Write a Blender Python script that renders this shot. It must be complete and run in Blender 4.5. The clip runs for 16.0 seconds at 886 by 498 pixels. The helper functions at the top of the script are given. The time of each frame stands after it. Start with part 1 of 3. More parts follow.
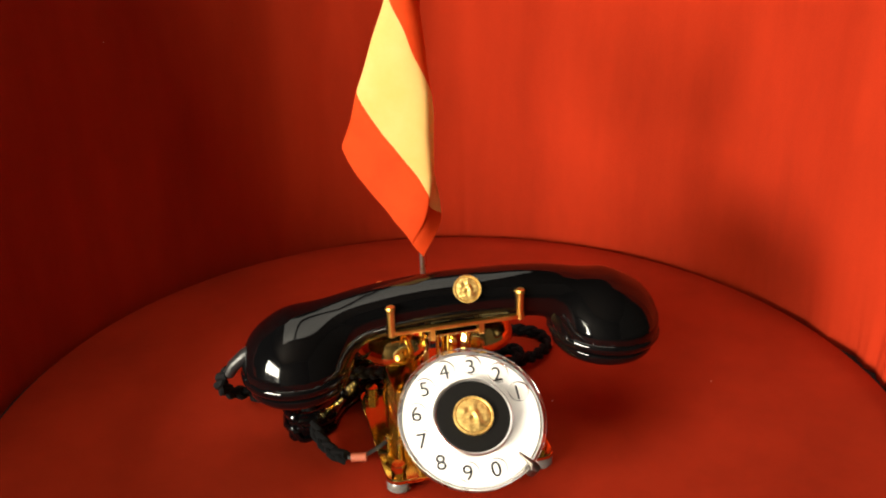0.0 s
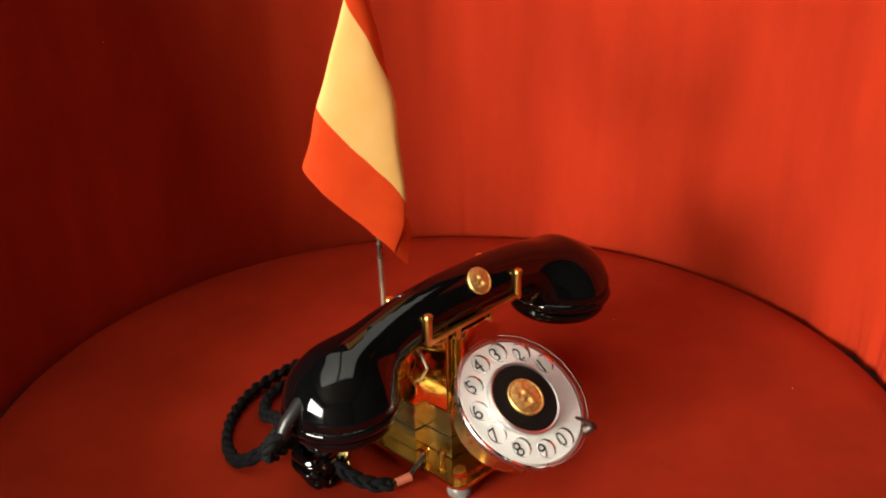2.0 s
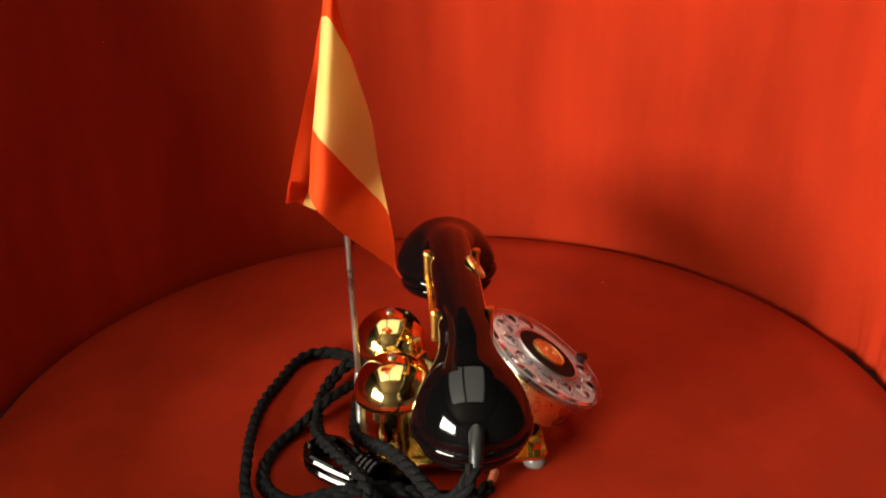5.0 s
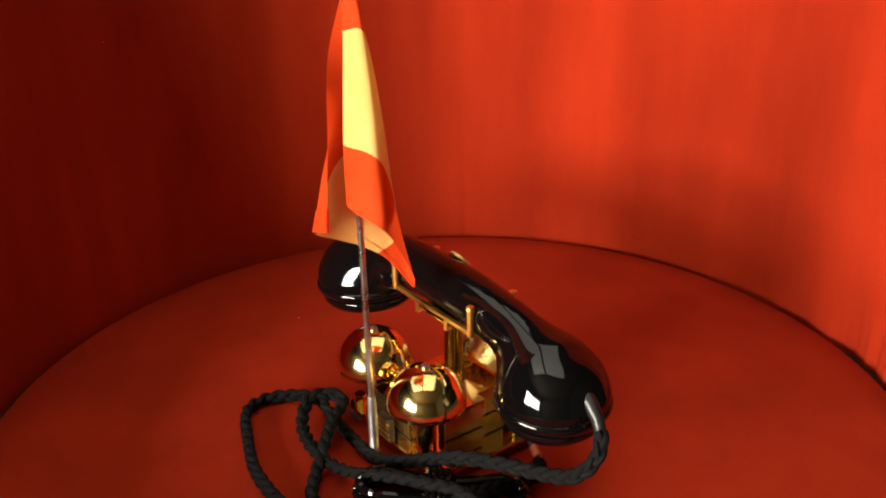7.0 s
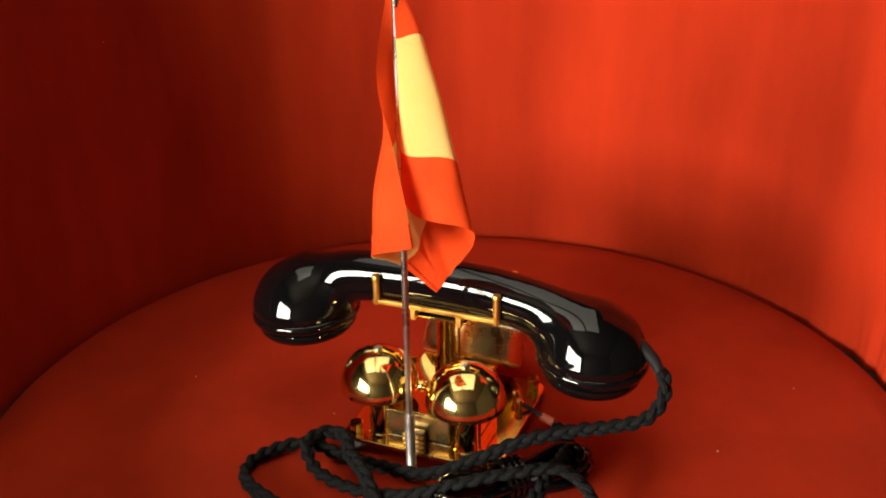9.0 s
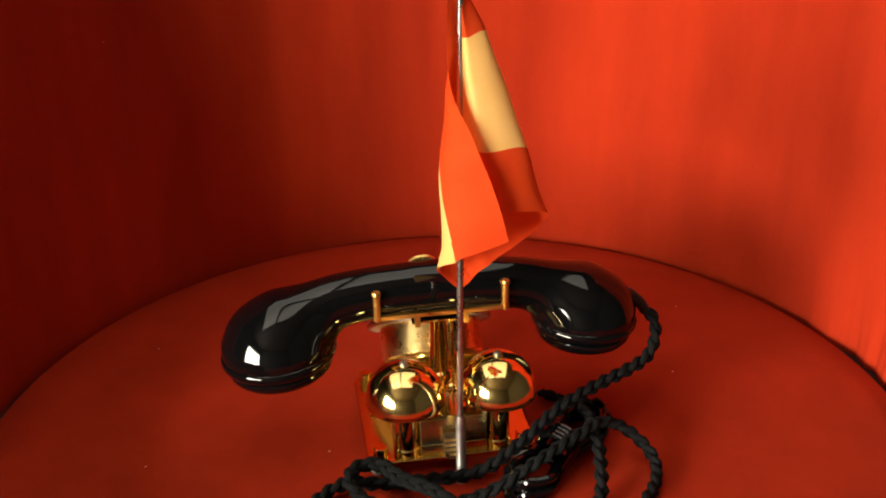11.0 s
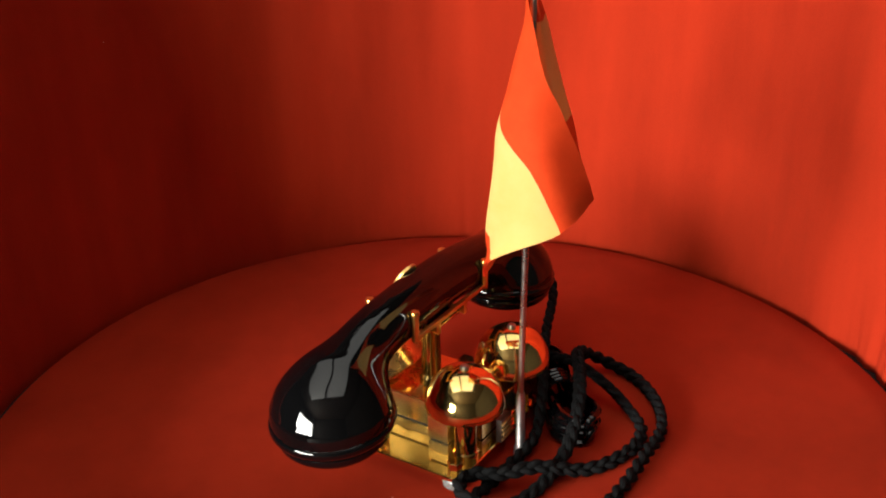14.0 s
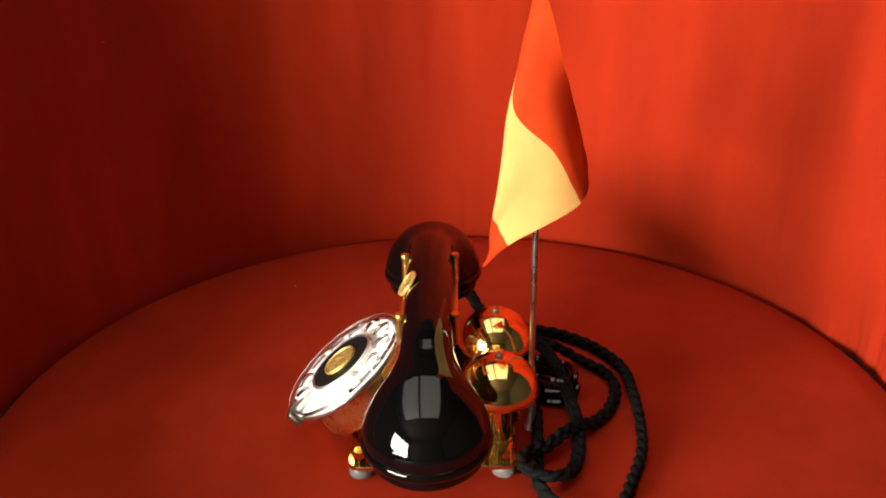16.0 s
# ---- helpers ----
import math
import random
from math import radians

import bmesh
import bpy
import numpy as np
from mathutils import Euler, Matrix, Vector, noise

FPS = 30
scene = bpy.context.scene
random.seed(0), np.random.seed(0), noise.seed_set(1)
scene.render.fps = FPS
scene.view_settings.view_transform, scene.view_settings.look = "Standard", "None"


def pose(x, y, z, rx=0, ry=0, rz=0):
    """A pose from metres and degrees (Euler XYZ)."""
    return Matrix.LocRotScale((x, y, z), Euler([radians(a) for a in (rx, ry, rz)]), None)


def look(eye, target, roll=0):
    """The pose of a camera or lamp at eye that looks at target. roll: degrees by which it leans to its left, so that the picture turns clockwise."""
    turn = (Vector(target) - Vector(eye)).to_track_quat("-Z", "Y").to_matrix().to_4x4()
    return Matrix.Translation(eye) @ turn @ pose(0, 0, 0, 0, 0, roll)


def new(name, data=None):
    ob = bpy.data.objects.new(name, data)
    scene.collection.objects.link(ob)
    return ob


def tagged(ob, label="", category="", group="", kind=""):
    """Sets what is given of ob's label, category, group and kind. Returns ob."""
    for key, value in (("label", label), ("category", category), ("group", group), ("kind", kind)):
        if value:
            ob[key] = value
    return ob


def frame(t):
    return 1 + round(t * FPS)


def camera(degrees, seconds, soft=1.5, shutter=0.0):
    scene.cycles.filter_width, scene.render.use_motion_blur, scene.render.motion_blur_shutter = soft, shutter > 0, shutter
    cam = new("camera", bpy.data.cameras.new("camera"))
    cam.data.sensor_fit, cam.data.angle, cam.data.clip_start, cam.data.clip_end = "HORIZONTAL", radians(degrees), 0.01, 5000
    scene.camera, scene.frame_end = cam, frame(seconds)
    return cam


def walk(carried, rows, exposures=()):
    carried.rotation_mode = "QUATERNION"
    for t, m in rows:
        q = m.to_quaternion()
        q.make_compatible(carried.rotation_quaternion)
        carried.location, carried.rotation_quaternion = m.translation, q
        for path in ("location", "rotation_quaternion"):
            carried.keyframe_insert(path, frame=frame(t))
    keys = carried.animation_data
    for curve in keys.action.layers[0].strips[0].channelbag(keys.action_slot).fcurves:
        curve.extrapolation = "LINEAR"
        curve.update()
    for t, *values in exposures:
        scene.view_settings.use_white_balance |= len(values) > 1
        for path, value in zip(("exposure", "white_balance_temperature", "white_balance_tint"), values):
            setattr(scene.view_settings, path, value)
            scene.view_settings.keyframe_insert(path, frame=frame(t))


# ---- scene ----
ROLL = -1.336
cam = camera(45.27, 16.0, soft=1.9)
eye_pose = look((0.0, -0.65, 0.4529), (0.0009, 0.2542, 0.0257), ROLL)
# the camera's own white balance drifts a little: stops, kelvin, tint
BALANCE = [(0.0, 0.0, 6500, 10), (0.5, 0.0, 6400, 10), (1.0, -0.09, 5700, 10), (1.5, -0.08, 5950, 10), (2.0, -0.06, 6200, 10), (3.0, -0.02, 6500, 10),
           (13.2, 0.0, 6500, 10), (13.8, -0.04, 6150, 10), (14.5, -0.08, 5350, 10), (15.2, -0.07, 5450, 10), (16.0, 0.0, 6200, 10)]
walk(cam, [(0.0, eye_pose), (16.0, eye_pose)], BALANCE)

# ---- light ----
world = bpy.data.worlds.new("world")
scene.world = world
world.use_nodes = True
_bg = world.node_tree.nodes["Background"]
_sky = world.node_tree.nodes.new("ShaderNodeTexSky")
_sky.sky_type, _sky.sun_disc = "NISHITA", False
_sky.sun_elevation, _sky.sun_rotation = radians(35), radians(200)
world.node_tree.links.new(_sky.outputs[0], _bg.inputs[0])
_bg.inputs[1].default_value = 0.08

WIN_X, WIN_Y, WIN_Z, WIN_W, WIN_H = -2.55, -2.88, 0.77, 2.90, 1.20
_lamp = bpy.data.lights.new("window_daylight", "AREA")
_lamp.shape, _lamp.size, _lamp.size_y = "RECTANGLE", WIN_W, WIN_H
_lamp.energy, _lamp.color = 735.0, (1.0, 0.92, 0.74)
lamp = new("window_daylight", _lamp)
lamp.matrix_world = look((WIN_X - 0.06, WIN_Y, WIN_Z), (0.0, WIN_Y, WIN_Z))


# ---- materials ----
def material(name, color, rough=0.5, metal=0.0, spec=0.5):
    m = bpy.data.materials.new(name)
    m.use_nodes = True
    b = m.node_tree.nodes["Principled BSDF"]
    b.inputs["Base Color"].default_value = (*color, 1)
    b.inputs["Roughness"].default_value = rough
    b.inputs["Metallic"].default_value = metal
    b.inputs["Specular IOR Level"].default_value = spec
    return m, m.node_tree, b


def noise_node(nt, scale, detail=4.0, rough=0.55, stretch=(1, 1, 1)):
    co = nt.nodes.new("ShaderNodeTexCoord")
    mp = nt.nodes.new("ShaderNodeMapping")
    mp.inputs["Scale"].default_value = stretch
    nt.links.new(co.outputs["Object"], mp.inputs["Vector"])
    n = nt.nodes.new("ShaderNodeTexNoise")
    n.inputs["Scale"].default_value = scale
    n.inputs["Detail"].default_value = detail
    n.inputs["Roughness"].default_value = rough
    nt.links.new(mp.outputs["Vector"], n.inputs["Vector"])
    return n.outputs["Fac"]


def ramp(nt, fac, stops):
    r = nt.nodes.new("ShaderNodeValToRGB")
    e = r.color_ramp.elements
    while len(e) < len(stops):
        e.new(0.5)
    for k, (p, c) in zip(e, stops):
        k.position, k.color = p, (*c, 1) if len(c) == 3 else c
    nt.links.new(fac, r.inputs["Fac"])
    return r.outputs["Color"]


def mixc(nt, fac, a, b, mode="MIX"):
    m = nt.nodes.new("ShaderNodeMix")
    m.data_type, m.blend_type = "RGBA", mode
    for sock, v in ((m.inputs[0], fac), (m.inputs[6], a), (m.inputs[7], b)):
        if isinstance(v, (int, float)):
            sock.default_value = v
        elif isinstance(v, tuple):
            sock.default_value = (*v, 1)
        else:
            nt.links.new(v, sock)
    return m.outputs[2]


def bump(nt, b, fac, strength=0.2, dist=0.001):
    n = nt.nodes.new("ShaderNodeBump")
    n.inputs["Strength"].default_value = strength
    n.inputs["Distance"].default_value = dist
    nt.links.new(fac, n.inputs["Height"])
    nt.links.new(n.outputs["Normal"], b.inputs["Normal"])


def cloth_material(name, dark, light, scale, weave, sheen=0.0, rough=0.95, stretch=(1, 1, 1), translucent=0.0):
    m, nt, b = material(name, light, rough, 0, 0.06)
    c = ramp(nt, noise_node(nt, scale, 5, 0.6, stretch), [(0.3, dark), (0.7, light)])
    fine = noise_node(nt, weave, 3, 0.7)
    c = mixc(nt, 0.25, c, ramp(nt, fine, [(0.3, dark), (0.7, light)]))
    nt.links.new(c, b.inputs["Base Color"])
    b.inputs["Sheen Weight"].default_value = sheen
    b.inputs["Sheen Tint"].default_value = (*light, 1)
    bump(nt, b, fine, 0.35, 0.0006)
    if translucent:
        b.inputs["Transmission Weight"].default_value = 0.0
        tr = nt.nodes.new("ShaderNodeBsdfTranslucent")
        nt.links.new(c, tr.inputs["Color"])
        mx = nt.nodes.new("ShaderNodeMixShader")
        mx.inputs[0].default_value = translucent
        nt.links.new(b.outputs[0], mx.inputs[1])
        nt.links.new(tr.outputs[0], mx.inputs[2])
        nt.links.new(mx.outputs[0], nt.nodes["Material Output"].inputs["Surface"])
    return m


def mottle(m, scale, amount, stretch=(1, 1, 1)):
    """Broad worn patches over a cloth's colour."""
    nt = m.node_tree
    b = nt.nodes["Principled BSDF"]
    old = b.inputs["Base Color"].links[0].from_socket
    k = 1 - amount
    nt.links.new(mixc(nt, 1.0, old, ramp(nt, noise_node(nt, scale, 8, 0.65, stretch), [(0.35, (k, k, k)), (0.6, (1, 1, 1))]), "MULTIPLY"), b.inputs["Base Color"])


def metal_material(name, color, dark, rough, bumps=0.05, scale=60):
    m, nt, b = material(name, color, rough, 1.0)
    n = noise_node(nt, scale, 5, 0.6)
    nt.links.new(ramp(nt, n, [(0.25, dark), (0.6, color)]), b.inputs["Base Color"])
    r = nt.nodes.new("ShaderNodeMapRange")
    r.inputs["To Min"].default_value, r.inputs["To Max"].default_value = rough * 0.6, rough * 1.8
    nt.links.new(n, r.inputs["Value"])
    nt.links.new(r.outputs[0], b.inputs["Roughness"])
    bump(nt, b, noise_node(nt, scale * 4, 3), bumps, 0.0004)
    return m


WALL_RED = cloth_material("red_wall_cloth", (0.26, 0.0165, 0.0045), (0.39, 0.0270, 0.0071), 9, 900, 0.03, stretch=(1, 1, 0.13))
DISC_RED = cloth_material("red_table_cloth", (0.28, 0.0190, 0.0054), (0.36, 0.0246, 0.0070), 14, 1400, 0.03)
mottle(WALL_RED, 14, 0.15, (1, 1, 0.3))
mottle(DISC_RED, 9, 0.16)
BRASS = metal_material("polished_brass", (0.95, 0.71, 0.26), (0.86, 0.58, 0.18), 0.09)
GILT = metal_material("satin_gilt", (0.95, 0.55, 0.14), (0.75, 0.36, 0.07), 0.28, 0.1)
MEDAL = metal_material("embossed_gilt", (1.0, 0.72, 0.26), (0.66, 0.36, 0.08), 0.42, 0.5, 420)
SATIN = metal_material("satin_brass", (0.95, 0.70, 0.29), (0.90, 0.63, 0.23), 0.19, 0.06)
STEEL = metal_material("brushed_steel", (0.62, 0.58, 0.55), (0.40, 0.37, 0.35), 0.25)
SILVER = metal_material("bright_nickel", (0.82, 0.80, 0.80), (0.62, 0.60, 0.60), 0.3)
DARKSTEEL = metal_material("dark_steel", (0.20, 0.17, 0.15), (0.10, 0.08, 0.07), 0.3)
COPPER = metal_material("copper_toned_brass", (0.92, 0.66, 0.28), (0.82, 0.50, 0.17), 0.24)


def glossy_black():
    m, nt, b = material("black_bakelite", (0.002, 0.002, 0.0023), 0.1, 0, 0.45)
    n = noise_node(nt, 35, 5, 0.65)
    r = nt.nodes.new("ShaderNodeMapRange")
    r.inputs["From Min"].default_value, r.inputs["From Max"].default_value = 0.4, 0.8
    r.inputs["To Min"].default_value, r.inputs["To Max"].default_value = 0.03, 0.13
    nt.links.new(n, r.inputs["Value"])
    nt.links.new(r.outputs[0], b.inputs["Roughness"])
    return m


BLACK = glossy_black()
RUBBER, _nt, _b = material("black_rubber", (0.012, 0.012, 0.013), 0.38)
BAND, _nt, _b = material("matt_black_card", (0.006, 0.0055, 0.005), 0.6, 0, 0.2)
bump(_nt, _b, noise_node(_nt, 700, 3), 0.15, 0.0003)
CORD = cloth_material("black_braided_cotton", (0.003, 0.003, 0.0033), (0.011, 0.0113, 0.012), 400, 2600, 0.03, 0.75)
FLAG_RED = cloth_material("flag_red_satin", (0.62, 0.050, 0.009), (0.75, 0.072, 0.013), 40, 1500, 0.2, 0.7, translucent=0.35)
FLAG_YELLOW = cloth_material("flag_yellow_satin", (0.84, 0.50, 0.14), (0.90, 0.57, 0.21), 40, 1500, 0.2, 0.7, translucent=0.35)
WHITE, _nt, _b = material("white_enamel", (0.86, 0.84, 0.81), 0.3)
nt_c = ramp(_nt, noise_node(_nt, 60, 4), [(0.3, (0.80, 0.77, 0.73)), (0.65, (0.88, 0.86, 0.83))])
_nt.links.new(nt_c, _b.inputs["Base Color"])
INK, _nt, _b = material("black_ink", (0.01, 0.01, 0.012), 0.5)
CLEAR, _nt, _b = material("clear_acrylic", (1, 1, 1), 0.03)
_b.inputs["Transmission Weight"].default_value = 1.0
_b.inputs["IOR"].default_value = 1.45
FOOT, _nt, _b = material("frosted_clear_rubber", (0.78, 0.74, 0.70), 0.25)
_b.inputs["Transmission Weight"].default_value = 0.8
PINK, _nt, _b = material("pink_plastic", (0.48, 0.13, 0.07), 0.45)
bump(_nt, _b, noise_node(_nt, 300, 3), 0.1, 0.0005)
WALLPAINT, _nt, _b = material("brown_grey_plaster", (0.07, 0.06, 0.05), 0.9)
_nt.links.new(ramp(_nt, noise_node(_nt, 3, 6), [(0.3, (0.010, 0.007, 0.005)), (0.7, (0.020, 0.014, 0.010))]), _b.inputs["Base Color"])
bump(_nt, _b, noise_node(_nt, 80, 4), 0.2, 0.002)
FLOORING, _nt, _b = material("dark_floor_wood", (0.04, 0.025, 0.016), 0.6)
_nt.links.new(ramp(_nt, noise_node(_nt, 4, 6, 0.6, (1, 12, 1)), [(0.3, (0.012, 0.007, 0.005)), (0.7, (0.030, 0.018, 0.012))]), _b.inputs["Base Color"])
CEILING_WOOD, _nt, _b = material("dark_stained_boards", (0.05, 0.03, 0.02), 0.7)
_nt.links.new(ramp(_nt, noise_node(_nt, 4, 6, 0.6, (1, 12, 1)), [(0.3, (0.022, 0.014, 0.010)), (0.7, (0.055, 0.035, 0.022))]), _b.inputs["Base Color"])
FRAME_WHITE, _nt, _b = material("white_gloss_paint", (0.78, 0.77, 0.74), 0.3)
bump(_nt, _b, noise_node(_nt, 120, 3), 0.08, 0.0006)
FROSTED, _nt, _b = material("frosted_skylight_glass", (0.8, 0.8, 0.78), 0.6)
_b.inputs["Emission Color"].default_value = (1.0, 0.93, 0.80, 1)
_b.inputs["Emission Strength"].default_value = 1.02
SPECK, _nt, _b = material("pale_lint", (0.6, 0.5, 0.45), 0.9)
# near-black colour standing in for the shade in the disc's gap
GAP_SHADE, _nt, _b = material("dark_gap_shade", (0.012, 0.004, 0.003), 0.95)
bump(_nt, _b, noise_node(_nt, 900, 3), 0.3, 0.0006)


# ---- plan ----
LINT_X, LINT_Y = 0.0814, 0.0320
DIGIT0, DIGSTEP = 20.5, 29.1
DIAL_AT = pose(-0.002, -0.0585, 0.0509, 36)
MEDAL_AT = pose(0.0085, -0.0136, 0.1252, 53)
# handset bar between the cups: x, z, half height, half width
NECK = [(-0.1040, 0.0972, 0.0185, 0.0195), (-0.0785, 0.1056, 0.0188, 0.0176), (-0.052, 0.1107, 0.0184, 0.0168), (-0.024, 0.1137, 0.0181, 0.0164), (0.005, 0.1142, 0.0179, 0.0163),
        (0.034, 0.1132, 0.0180, 0.0164), (0.062, 0.1106, 0.0184, 0.0168), (0.084, 0.1056, 0.0192, 0.0178), (0.1085, 0.0972, 0.0190, 0.0195)]
CUP_RISE = (0.0350, 0.0365)
CUP_FILLET = 0.016
CAP_L = (-0.1060, 0.0600, 0.0372, -3)
CAP_R = (0.1115, 0.0574, 0.0394, 4)
# flag: six lines across the cloth from hoist to fly; top edge, two band joins, bottom edge
FLAG_COLS = [
    [(-0.0058, 0.0757, 0.340), (-0.0053, 0.0753, 0.306), (-0.0045, 0.0746, 0.240), (-0.0041, 0.0742, 0.208)],
    [(-0.0060, 0.0765, 0.339), (-0.0080, 0.0790, 0.307), (-0.0175, 0.0890, 0.242), (-0.0240, 0.0930, 0.206)],
    [(-0.0020, 0.0705, 0.340), (-0.0205, 0.0721, 0.305), (-0.0432, 0.0798, 0.2365), (-0.0552, 0.0852, 0.197)],
    [(0.0045, 0.0835, 0.290), (0.0008, 0.0565, 0.249), (-0.0060, 0.0462, 0.178), (-0.0220, 0.0470, 0.146)],
    [(-0.0120, 0.0970, 0.243), (0.0090, 0.0830, 0.217), (-0.0015, 0.0475, 0.162), (-0.0150, 0.0410, 0.135)],
    [(-0.0265, 0.1090, 0.194), (0.0041, 0.1010, 0.1805), (0.0070, 0.0545, 0.1525), (-0.0095, 0.0375, 0.128)],
]
# plaited cord from the handset: hangs, crosses the hank, lies behind the telephone in three loops, ends at the base
CORD_PATH = [(-0.154, 0.003, 0.0785), (-0.1585, 0.007, 0.071), (-0.1575, 0.013, 0.060), (-0.149, 0.021, 0.050), (-0.130, 0.029, 0.045), (-0.105, 0.038, 0.041), (-0.075, 0.052, 0.035), (-0.045, 0.066, 0.021), (-0.015, 0.076, 0.009), (0.020, 0.075, 0.006),
             (0.052, 0.073, 0.006), (0.076, 0.072, 0.009), (0.096, 0.083, 0.007), (0.107, 0.102, 0.005), (0.099, 0.121, 0.005), (0.068, 0.135, 0.005), (0.034, 0.147, 0.005), (0.0, 0.151, 0.006), (-0.038, 0.151, 0.008), (-0.074, 0.148, 0.006),
             (-0.106, 0.131, 0.005), (-0.128, 0.106, 0.005), (-0.135, 0.082, 0.007), (-0.124, 0.066, 0.018), (-0.104, 0.066, 0.030), (-0.078, 0.080, 0.030), (-0.048, 0.094, 0.024), (-0.012, 0.103, 0.011), (0.026, 0.104, 0.006), (0.058, 0.096, 0.007),
             (0.074, 0.080, 0.014), (0.068, 0.064, 0.015), (0.052, 0.064, 0.015), (0.040, 0.080, 0.014), (0.020, 0.098, 0.014), (0.0, 0.118, 0.006), (-0.018, 0.131, 0.005), (-0.045, 0.139, 0.005), (-0.068, 0.135, 0.005), (-0.086, 0.117, 0.006),
             (-0.093, 0.095, 0.016), (-0.098, 0.066, 0.024), (-0.100, 0.036, 0.020), (-0.096, 0.012, 0.010), (-0.088, -0.006, 0.006), (-0.080, -0.014, 0.006)]


# ---- mesh builders ----
def mesh_of(bm, name, mats, smooth=True):
    me = bpy.data.meshes.new(name)
    bm.normal_update()
    bm.to_mesh(me)
    bm.free()
    for m in mats if isinstance(mats, (list, tuple)) else [mats]:
        me.materials.append(m)
    if smooth:
        me.polygons.foreach_set("use_smooth", [True] * len(me.polygons))
        me.set_sharp_from_angle(angle=radians(38))
    return me


def part(name, bm, mats, parent, label="", at=None, smooth=True):
    ob = new(name, mesh_of(bm, name, mats, smooth))
    ob.parent = parent
    if at is not None:
        ob.matrix_basis = at
    return tagged(ob, label=label)


def thing(name, label, category, group="", kind=""):
    ob = new(name)
    ob.empty_display_size = 0.02
    return tagged(ob, label, category, group, kind)


def lathe(profile, seg=48, close=True):
    """A turned body about z from (radius, height) pairs."""
    bm = bmesh.new()
    rings = []
    for r, z in profile:
        if r < 1e-6:
            rings.append([bm.verts.new((0, 0, z))])
        else:
            rings.append([bm.verts.new((r * math.cos(2 * math.pi * i / seg), r * math.sin(2 * math.pi * i / seg), z)) for i in range(seg)])
    for a, b in zip(rings, rings[1:]):
        for i in range(seg):
            j = (i + 1) % seg
            if len(a) == 1 and len(b) > 1:
                bm.faces.new((a[0], b[j], b[i]))
            elif len(b) == 1 and len(a) > 1:
                bm.faces.new((a[i], a[j], b[0]))
            elif len(a) > 1:
                bm.faces.new((a[i], a[j], b[j], b[i]))
    bmesh.ops.recalc_face_normals(bm, faces=bm.faces)
    return bm


def smooth_path(points, n):
    """Catmull-Rom through the points, n samples a span; any number of values a point."""
    p = [np.array(q, float) for q in points]
    p = [2 * p[0] - p[1]] + p + [2 * p[-1] - p[-2]]
    out = []
    for i in range(1, len(p) - 2):
        a, b, c, d = p[i - 1:i + 3]
        for k in range(n):
            t = k / n
            out.append(0.5 * (2 * b + (c - a) * t + (2 * a - 5 * b + 4 * c - d) * t * t + (3 * b - a - 3 * c + d) * t ** 3))
    out.append(p[-2])
    return out


NECK_FINE = np.array(smooth_path(NECK, 10))
NECK_X = NECK_FINE[:, 0]


def tube(bm, pts, radius, seg=8, caps=True):
    pts = [Vector(p) for p in pts]
    up = Vector((0, 0, 1))
    rings, side = [], None
    for i, p in enumerate(pts):
        t = (pts[min(i + 1, len(pts) - 1)] - pts[max(i - 1, 0)]).normalized()
        if side is None:
            side = t.cross(up if abs(t.z) < 0.9 else Vector((1, 0, 0))).normalized()
        side = (side - t * side.dot(t)).normalized()
        o = t.cross(side)
        r = radius(i / (len(pts) - 1)) if callable(radius) else radius
        rings.append([bm.verts.new(p + (side * math.cos(a) + o * math.sin(a)) * r) for a in (2 * math.pi * k / seg for k in range(seg))])
    for a, b in zip(rings, rings[1:]):
        for k in range(seg):
            bm.faces.new((a[k], a[(k + 1) % seg], b[(k + 1) % seg], b[k]))
    if caps:
        bm.faces.new(rings[0][::-1])
        bm.faces.new(rings[-1])
    return bm


def box(x0, x1, y0, y1, z0, z1, bevel=0.0, bm=None):
    b2 = bmesh.new()
    bmesh.ops.create_cube(b2, size=1)
    bmesh.ops.transform(b2, matrix=Matrix.Translation(((x0 + x1) / 2, (y0 + y1) / 2, (z0 + z1) / 2)) @ Matrix.Diagonal((x1 - x0, y1 - y0, z1 - z0, 1)), verts=b2.verts)
    if bevel:
        bmesh.ops.bevel(b2, geom=b2.edges, offset=bevel, segments=2, affect="EDGES", profile=0.7)
    if bm is None:
        return b2
    me = bpy.data.meshes.new("tmp")
    b2.to_mesh(me)
    b2.free()
    bm.from_mesh(me)
    bpy.data.meshes.remove(me)
    return bm


def text_bm(chars, size, depth=0.0):
    cu = bpy.data.curves.new("txt", "FONT")
    cu.body, cu.size, cu.align_x, cu.align_y, cu.extrude = chars, size, "CENTER", "CENTER", depth
    ob = bpy.data.objects.new("txt", cu)
    scene.collection.objects.link(ob)
    me = bpy.data.meshes.new_from_object(ob.evaluated_get(bpy.context.evaluated_depsgraph_get()))
    bpy.data.objects.remove(ob)
    bpy.data.curves.remove(cu)
    bm = bmesh.new()
    bm.from_mesh(me)
    bpy.data.meshes.remove(me)
    return bm


